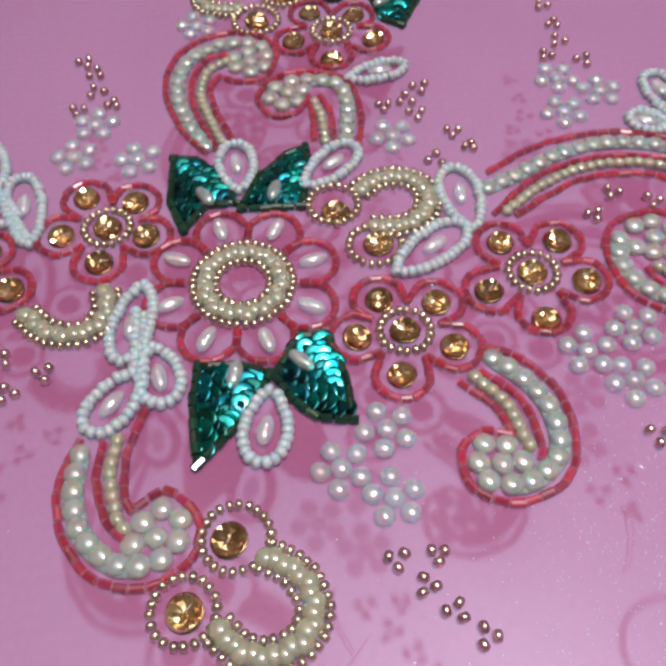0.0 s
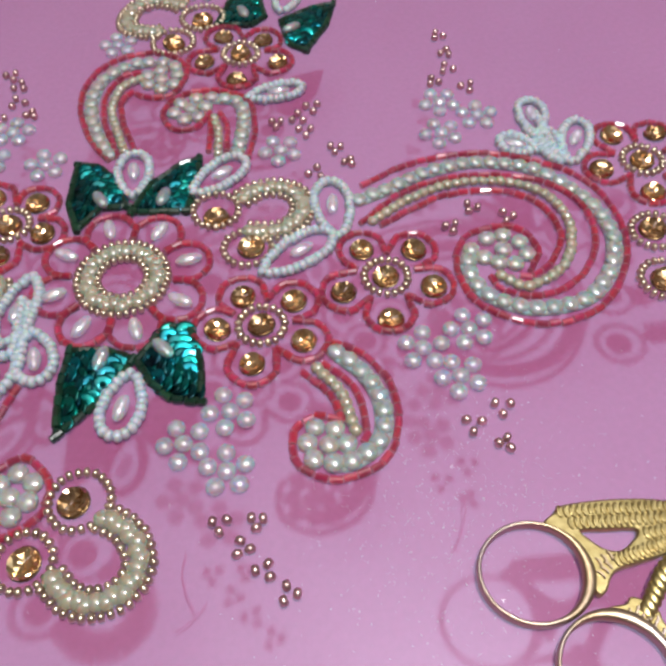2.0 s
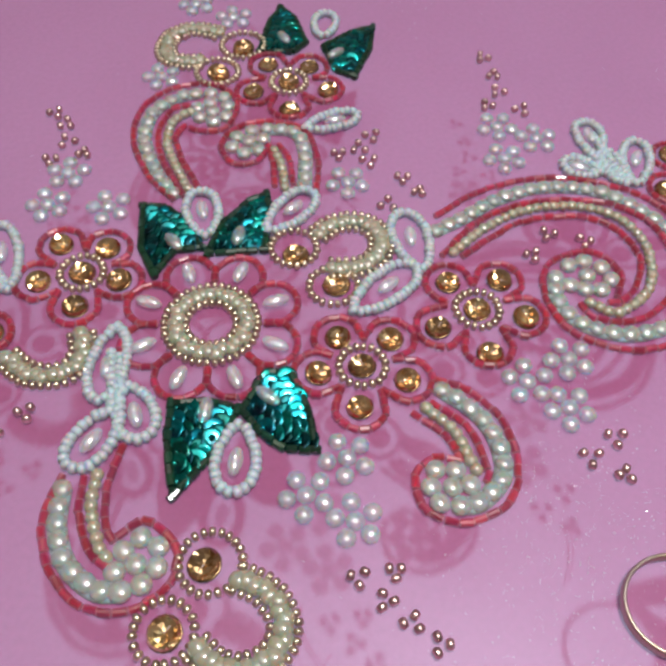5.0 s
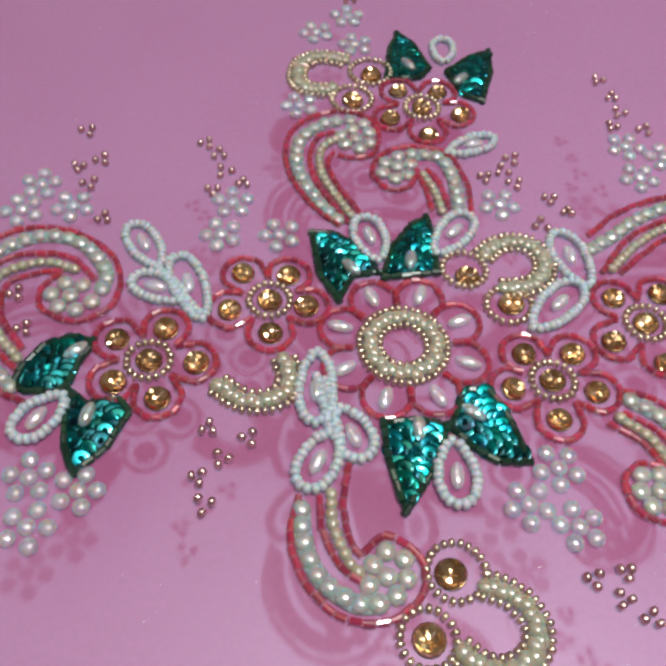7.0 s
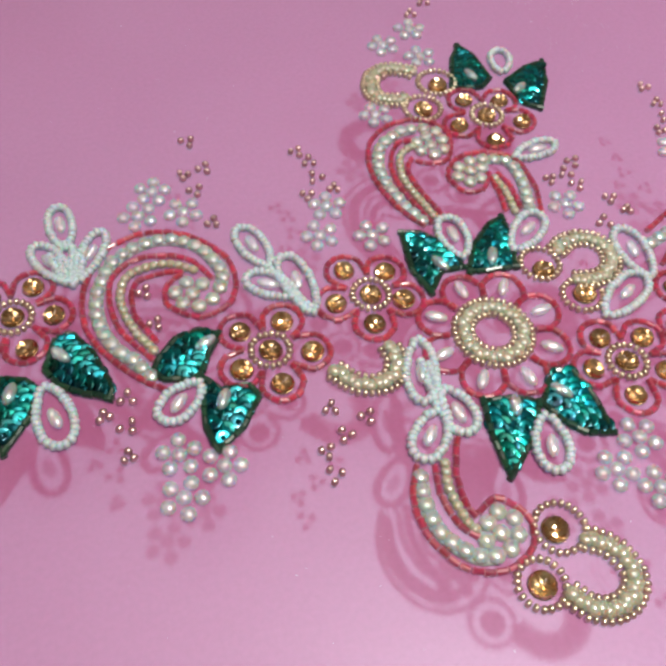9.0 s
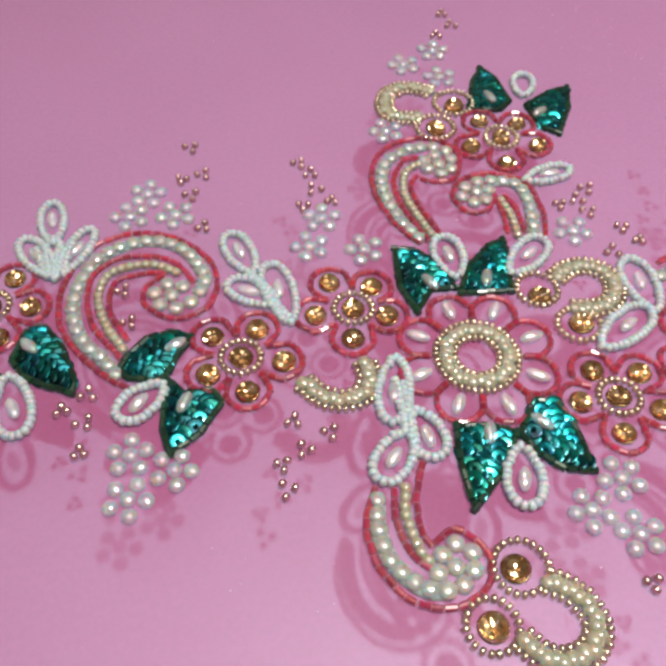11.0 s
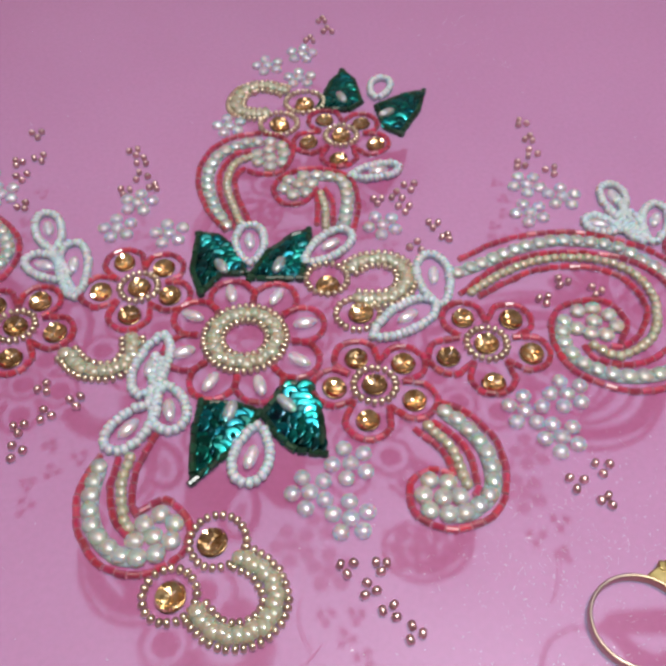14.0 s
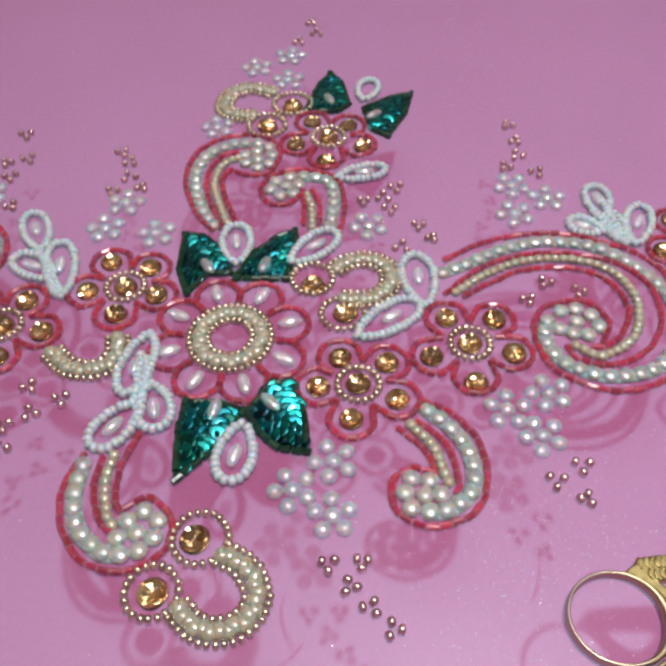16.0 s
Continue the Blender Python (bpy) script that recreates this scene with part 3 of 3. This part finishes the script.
leaf([(-80.2, 10.4), (-75.9, 4.9), (-68.5, 5.4), (-66.4, 1.1), (-72.2, -7.2), (-79.5, -12.0), (-81.4, -4.5)], (-75.6, 1.6), -25)
leaf([(-119.8, 21.4), (-116.4, 30.8), (-112.2, 31.7), (-107.2, 24.0), (-102.9, 11.6), (-104.1, 8.9), (-110.7, 12.0), (-116.5, 15.7)], (-115.4, 24.5), 40)
leaf([(33.1, 131.1), (37.0, 123.9), (38.7, 110.9), (33.6, 106.9), (23.5, 108.7), (28.7, 124.2)], (31.8, 113.2), 20)
leaf([(60.7, 116.3), (57.7, 105.3), (50.4, 92.5), (45.4, 96.6), (43.6, 108.9), (52.6, 114.2)], (46.6, 103.0), -55)
leaf([(-134.0, 19.5), (-130.0, 21.0), (-124.5, 19.0), (-121.5, 15.5), (-124.0, 8.0), (-131.0, -1.0), (-135.0, 6.0)], (-128.6, 15.2), -20)


# ---- white bead loops ----
def loop(base, tip, width, pearl=True, group="white bead loops"):
    b, e = Vector(base), Vector(tip)
    own = thing("bead_loop", *((b + e) / 2), "teardrop loop of white seed beads around an oval pearl" if pearl else "small loop of white seed beads", "bead loop", group)
    ax = e - b
    side = Vector((-ax.y, ax.x)).normalized()
    line = []
    for k in range(41):
        s = math.tau * k / 40
        line.append(b + ax * (1 - math.cos(s)) / 2 + side * (width / 2) * math.sin(s) * (0.55 + 0.62 * abs(math.sin(s / 2))))
    beads(own, "white_bead", WHITE_ME, line, 1.65, 0.95, True, wobble=0.1)
    if pearl:
        c = b.lerp(e, 0.56)
        at_points(own, "oval_pearl", RICE_ME, [(c.x, c.y)], 1.2, [math.degrees(math.atan2(ax.y, ax.x)) + rnd.uniform(-12, 12)])


def strand(a, b):
    own = thing("bead_strand", *((Vector(a) + Vector(b)) / 2), "short stem of white seed beads between loops", "bead strand", "white bead stems")
    beads(own, "white_bead", WHITE_ME, [Vector(a), Vector(b)], 1.8, 0.95)


for base, tip, width in (((4.6, -21.3), (2.0, -36.6), 8.6), ((-20.3, 9.1), (-25.0, -10.2), 8.0), ((-18.6, -7.7), (-15.9, -21.4), 8.2), ((-20.9, -13.4), (-30.8, -25.6), 8.2),
                         ((1.8, 34.4), (1.2, 50.6), 8.4), ((17.6, 33.9), (30.6, 46.0), 8.4), ((53.6, 15.4), (52.6, 35.0), 9.0), ((34.6, 5.2), (51.8, 16.6), 8.6),
                         ((32.6, 71.3), (48.2, 75.0), 6.2), ((-55.3, 43.5), (-61.2, 59.6), 7.6), ((-50.0, 31.7), (-62.4, 40.8), 7.6), ((-46.4, 24.1), (-50.4, 46.2), 8.2),
                         ((-80.7, 8.3), (-92.0, -0.4), 8.2), ((-119.9, 16.0), (-116.4, -2.2), 9.0), ((-112.0, 62.6), (-113.5, 79.2), 7.0), ((-111.0, 49.2), (-120.8, 64.8), 7.0),
                         ((-109.9, 49.0), (-101.0, 66.6), 6.4), ((111.0, 48.4), (112.0, 62.4), 7.4), ((109.0, 41.4), (100.6, 46.8), 6.6), ((117.6, 36.0), (124.0, 52.4), 7.4)):
    loop(base, tip, width)
loop((43.9, 113.5), (47.6, 125.6), 7.0, False)
loop((-110.6, 48.3), (-112.1, 63.8), 4.4, False)
loop((114.8, 36.0), (113.4, 49.4), 5.0, False)
for a, b in (((-20.4, 0.5), (-20.2, -13.0)), ((-56.0, 43.0), (-47.0, 26.0)), ((112.6, 38.0), (109.6, 44.0)), ((116.4, 36.6), (110.6, 47.2)), ((115.2, 38.6), (117.6, 47.0)), ((107.4, 41.6), (112.6, 47.6)), ((-113.4, 50.0), (-116.4, 60.0)), ((-108.6, 50.0), (-106.6, 61.0)), ((-111.0, 50.0), (-110.0, 60.0)), ((-113.0, 53.0), (-109.0, 57.0)), ((115.0, 38.0), (108.5, 50.0)), ((114.5, 40.0), (112.5, 56.0)), ((113.0, 40.0), (104.0, 48.5)), ((-48.5, 25.5), (-54.0, 40.0)), ((-22.0, 2.0), (-22.2, -12.0))):
    strand(a, b)


# ---- pearl clusters and bead trefoils ----
def pearl_cluster(x, y, turn):
    own = thing("pearl_cluster", x, y, "small flower of six white pearls on pink organza", "pearl cluster", "pearl clusters")
    pts = [(x, y)] + [(x + (4.1 + rnd.uniform(-0.2, 0.3)) * math.cos(radians(turn + 72 * k)), y + (4.1 + rnd.uniform(-0.2, 0.3)) * math.sin(radians(turn + 72 * k))) for k in range(5)]
    at_points(own, "pearl", PEARL_ME, pts, 0.8)


CLUSTERS = ((-84.7, 79.9, 5), (-76.5, 69.7, 43), (-90.0, 70.8, 34), (6.2, 136.7, 32), (18.7, 143.8, 7), (17.5, 127.8, 20), (-6.7, 100.6, 30), (-33.2, 62.8, 10), (-38.0, 51.6, 30), (-22.5, 48.6, 30), (40.7, 48.2, 44), (86.8, 64.1, 47), (85.2, 51.0, 38), (96.4, 57.6, 14), (80.7, -15.8, 31), (69.5, -20.1, 12), (76.6, -28.1, 39), (26.3, -32.5, 38), (16.6, -39.5, 39), (25.5, -46.5, 19), (-88.9, -11.1, 14), (-78.6, -16.4, 61), (-89.4, -22.6, 59))
for x, y, turn in CLUSTERS:
    pearl_cluster(x, y, turn)


def trefoil(x, y, turn, spread):
    own = thing("bead_trefoil", x, y, "trefoil of three rose-gold beads sewn on pink organza", "bead trefoil", "rose-gold trefoils")
    pts = [(x + spread * math.cos(radians(turn + 120 * k)) + rnd.gauss(0, 0.12), y + spread * math.sin(radians(turn + 120 * k)) + rnd.gauss(0, 0.12)) for k in range(3)]
    at_points(own, "rose_gold_bead", ROSE_ME, pts, 0.9)


for x, y, turn, spread in ((-70.9, 100.1, 42, 1.9), (-74.2, 85.1, 10, 1.5), (-67.7, 87.0, 60, 1.8), (-71.5, 77.8, 43, 1.8), (-68.5, 63.5, 71, 1.6), (-37.1, 88.2, 51, 1.8), (-34.1, 83.2, 83, 1.8), (-33.6, 75.6, 106, 1.9), (-29.2, 70.0, 73, 1.4), (-37.9, 68.6, 21, 1.7), (-91.5, 41.2, 57, 1.6), (-89.7, 30.0, 60, 1.6), (-49.1, -6.7, 71, 1.5), (-40.6, -11.2, 48, 1.6), (-47.4, -15.1, 112, 1.7), (-53.1, -18.4, 41, 1.6), (-52.6, -25.0, 9, 1.8), (40.2, 59.4, 27, 1.5), (46.1, 61.1, 83, 1.9), (50.6, 65.4, 40, 1.9), (47.8, 55.3, 28, 1.9), (55.6, 47.6, 21, 1.6), (58.8, 41.8, 58, 1.2), (49.5, 38.6, 70, 1.9)):
    trefoil(x, y, turn, spread)
for x, y, turn, spread in ((0.0, 120.0, 97, 1.6), (91.4, 95.6, 106, 1.6), (92.1, 87.0, 70, 1.6), (91.5, 79.2, 103, 1.9), (86.6, 73.5, 100, 1.6), (95.9, 70.2, 44, 1.9), (24.1, -57.8, 30, 1.7), (31.3, -57.9, 25, 1.4), (28.4, -63.0, 109, 1.6), (32.5, -67.7, 59, 1.6), (36.9, -72.4, 109, 1.5), (88.1, 22.0, 115, 1.6), (81.9, 15.7, 40, 1.6), (96.6, 18.1, 3, 1.6), (77.3, -40.4, 19, 1.7), (83.9, -36.8, 21, 1.8), (82.6, -45.3, 61, 1.4), (-106.0, 3.8, 103, 1.4), (-99.8, 7.8, 80, 1.9), (-100.3, -0.5, 67, 1.9), (-101.2, -8.8, 91, 1.5), (27.1, 167.4, 82, 1.5), (28.8, 159.6, 84, 1.7), (21.9, 153.5, 79, 1.6), (0.0, 120.0, 92, 1.6)):
    trefoil(x, y, turn, spread)


# ---- scissors ----
def filled(outlines, depth, bevel, name, mat, parent, z):
    """A flat piece cut from its outlines (the first one outside, the rest holes), with rounded rims."""
    cu = bpy.data.curves.new(name, "CURVE")
    cu.dimensions, cu.fill_mode, cu.extrude, cu.bevel_depth, cu.bevel_resolution = "2D", "BOTH", depth * MM, bevel * MM, 2
    for pts in outlines:
        sp = cu.splines.new("POLY")
        sp.points.add(len(pts) - 1)
        for q, p in zip(sp.points, pts):
            q.co = (p[0] * MM, p[1] * MM, 0, 1)
        sp.use_cyclic_u = True
    tmp = bpy.data.objects.new(name, cu)
    me = bpy.data.meshes.new_from_object(tmp)
    bpy.data.objects.remove(tmp)
    bm = bmesh.new()
    bm.from_mesh(me)
    bmesh.ops.translate(bm, vec=(0, 0, z * MM), verts=bm.verts)
    return part(name, bm, mat, parent, smooth=False)


def swept(line, radii, z, sides=12, flat=1.0, skew=0.0):
    """A tube along a line of the plan with a changing radius."""
    bm = bmesh.new()
    loops = []
    for k, p in enumerate(line):
        t = (line[min(k + 1, len(line) - 1)] - line[max(k - 1, 0)]).normalized()
        nrm, r = Vector((-t.y, t.x)), radii[k]
        loops.append([bm.verts.new(((p.x + nrm.x * r * math.cos(a) + t.x * skew * math.cos(a)) * MM, (p.y + nrm.y * r * math.cos(a) + t.y * skew * math.cos(a)) * MM, (z + r * flat * math.sin(a)) * MM)) for a in (i * math.tau / sides for i in range(sides))])
    for a, b in zip(loops, loops[1:]):
        for i in range(sides):
            bm.faces.new((a[i], a[(i + 1) % sides], b[(i + 1) % sides], b[i]))
    bm.faces.new(loops[0])
    bm.faces.new(loops[-1])
    return bm


def finger_ring(x, y, rx, ry, turn, parent):
    """A finger ring of flat upright band, broader where it meets the handle."""
    bm = bmesh.new()
    n, sides, loops = 72, 16, []
    for k in range(n):
        a = math.tau * k / n
        w = 0.46 + 0.75 * max(0, math.cos(a - turn)) ** 3
        c, s = math.cos(a), math.sin(a)
        loop_ = []
        for i in range(sides):
            b = math.tau * i / sides
            u, v = math.copysign(abs(math.cos(b)) ** 0.6, math.cos(b)), math.copysign(abs(math.sin(b)) ** 0.6, math.sin(b))
            loop_.append(bm.verts.new(((x + c * (rx + w * u)) * MM, (y + s * (ry + w * u)) * MM, (1.4 + 1.35 * v) * MM)))
        loops.append(loop_)
    for k in range(n):
        p, q = loops[k], loops[(k + 1) % n]
        for i in range(sides):
            bm.faces.new((p[i], q[i], q[(i + 1) % sides], p[(i + 1) % sides]))
    return part("finger_ring", bm, STEEL, parent, "worn rose-silver finger ring")


def arcs(rows, size, z):
    """Rows of raised feather scales, each a small bent ridge."""
    bm = bmesh.new()
    for (ax, ay), (bx, by), n in rows:
        a, b = Vector((ax, ay)), Vector((bx, by))
        along = (b - a).normalized()
        side = Vector((-along.y, along.x))
        for k in range(n):
            c = a.lerp(b, k / max(n - 1, 1))
            loops = []
            for i in range(7):
                g = radians(-85 + 170 * i / 6)
                p = c + along * size * 0.55 * math.cos(g) + side * size * math.sin(g)
                r = 0.42 if 0 < i < 6 else 0.2
                d = along * math.cos(g) + side * math.sin(g)
                loops.append([bm.verts.new(((p.x + d.x * r * u) * MM, (p.y + d.y * r * u) * MM, (z + r * 1.15 * v) * MM)) for u, v in ((-1, -0.6), (-0.45, 0.75), (0.45, 0.75), (1, -0.6))])
            for p, q in zip(loops, loops[1:]):
                for i in range(4):
                    bm.faces.new((p[i], p[(i + 1) % 4], q[(i + 1) % 4], q[i]))
    return bm


def scissors():
    own = thing("scissors", 0, 0, "ornate gold bird-shaped embroidery scissors with feather relief, lying on organza", "scissors")
    finger_ring(82.2, -72.9, 10.2, 9.5, radians(-12), own)
    finger_ring(92.6, -91.0, 10.0, 9.6, radians(60), own)
    handle = filled([curve([(86.6, -63.7), (88.8, -62.0), (90.4, -60.7), (97.6, -60.2), (105.2, -60.5), (110.5, -61.4), (112.5, -62.7), (111.8, -66.2), (110.4, -69.6), (106.7, -71.3), (101.4, -72.5), (97.6, -73.4), (95.8, -74.8), (94.4, -77.0), (93.2, -77.6), (92.8, -75.6), (92.9, -72.6), (92.2, -69.0), (89.8, -65.6)], True, 5)[:-1],
                     curve([(92.4, -65.4), (98.0, -65.4), (103.2, -65.7), (104.0, -66.6), (103.0, -68.2), (99.7, -70.4), (97.0, -70.2), (94.6, -68.6)], True, 5)[:-1]], 0.6, 0.4, "handle", BRASS, own, 1.05)
    part("feather_relief", arcs([((112.0, -62.4), (90.0, -61.6), 19), ((111.8, -64.6), (91.6, -64.1), 18)], 1.18, 2.05), BRASS, handle, "raised rows of feather scales")
    part("feather_relief", arcs([((111.2, -67.0), (105.4, -67.4), 6), ((110.2, -68.9), (98.4, -72.0), 13)], 1.3, 2.05), BRASS, handle, "raised rows of feather scales")
    part("acanthus_collar", arcs([((94.2, -72.2), (96.6, -71.2), 3), ((94.0, -74.6), (95.8, -73.0), 3)], 0.9, 2.1), STEEL, handle, smooth=False)
    neck = curve([(113.5, -70.6), (109.6, -72.4), (106.2, -74.9), (103.9, -77.6), (102.2, -79.8), (100.0, -82.4)], step=24)
    reach = list(itertools.accumulate([0.0] + [(b - a).length for a, b in zip(neck, neck[1:])]))
    radii = [(1.8 - 0.02 * q) * (1 + 0.15 * abs(math.sin(q * math.pi / 1.5))) for q in reach]
    part("neck", swept(neck, radii, 1.9, 14, 0.5, 0.6), BRASS, own, "ridged gold neck")
    collar = filled([curve([(94.2, -80.7), (97.4, -80.3), (98.6, -79.2), (100.4, -79.8), (102.4, -81.4), (102.7, -83.4), (103.3, -85.4), (103.5, -88.4), (102.5, -88.2), (101.0, -84.9), (98.0, -82.4)], True, 5)[:-1]], 0.55, 0.35, "collar", BRASS, own, 1.2)
    part("acanthus_collar", arcs([((98.6, -81.2), (101.6, -83.2), 4), ((97.0, -81.5), (102.0, -85.4), 5)], 0.8, 2.1), STEEL, collar, smooth=False)
    body = filled([curve([(112.9, -62.6), (117.5, -62.4), (122.0, -63.4), (125.5, -65.6), (126.5, -67.6), (122.5, -69.6), (117.0, -71.4), (112.6, -72.0), (111.0, -69.8), (112.2, -66.2)], True, 5)[:-1]], 0.75, 0.4, "bird_body", BRASS, own, 1.2)
    part("feather_relief", arcs([((113.6, -64.2), (122.0, -65.0), 7), ((113.4, -66.4), (122.6, -67.0), 7), ((113.2, -68.8), (120.0, -69.0), 6)], 1.05, 2.35), BRASS, body, smooth=False)
    filled([[(124.5, -65.4), (126.0, -67.9), (140.0, -68.4), (162.0, -68.9), (140.0, -66.6)]], 0.45, 0.2, "blade", STEEL, own, 0.85)
    filled([[(124.5, -67.0), (125.5, -69.4), (140.0, -69.6), (162.0, -69.2), (140.0, -67.8)]], 0.4, 0.2, "blade", STEEL, own, 2.1)
    screw = bmesh.new()
    bmesh.ops.create_cone(screw, cap_ends=True, segments=16, radius1=1.5 * MM, radius2=1.3 * MM, depth=0.8 * MM, matrix=Matrix.Translation((121.0 * MM, -67.0 * MM, 3.0 * MM)))
    part("screw", screw, STEEL, own)


scissors()


# ---- shadows of loose thread ends on the table, drawn as thin dark tubes ----
def thread_shadow(points):
    x, y = points[0]
    own = thing("thread_shadow", x, y, "thin dark line drawn as the shadow of a loose thread end, just above the table cloth", "thread", "loose thread ends")
    path = [p - Vector((x, y)) for p in curve(points)]
    part("thread", swept(path, [0.12] * len(path), -25.0, 6), THREAD_SHADE, own)


for points in ([(15.5, -66.0), (13.6, -62.0), (12.6, -57.0), (13.4, -53.0)], [(18.0, -64.5), (14.6, -68.0), (11.5, -70.0)], [(77.5, -45.0), (76.6, -50.0), (75.0, -54.0), (73.0, -57.5)]):
    thread_shadow(points)


# ---- glitter dust ----
def glitter():
    bm = bmesh.new()
    g = random.Random(11)
    for k in range(1300):
        if k < 1000:
            x, y = g.gauss(72, 18), g.gauss(-58, 18)
        elif k < 1160:
            x, y = g.gauss(79, 9), g.gauss(152, 19)
        else:
            x, y = g.uniform(-120, 150), g.uniform(-90, 170)
        r, a = g.uniform(0.05, 0.14), g.uniform(0, 6)
        t = Vector((g.uniform(-0.5, 0.5), g.uniform(-0.6, 0.4), 1)).normalized()
        u = t.orthogonal().normalized()
        v = t.cross(u)
        bm.faces.new([bm.verts.new(Vector((x, y, -0.9)) * MM + (u * math.cos(a + i * 1.571) + v * math.sin(a + i * 1.571)) * r * MM) for i in range(4)])
    tagged(new("glitter", mesh_of("glitter", bm, GLITTER, False)), "fine silver glitter dust scattered on the organza", "glitter", kind="stuff")


glitter()
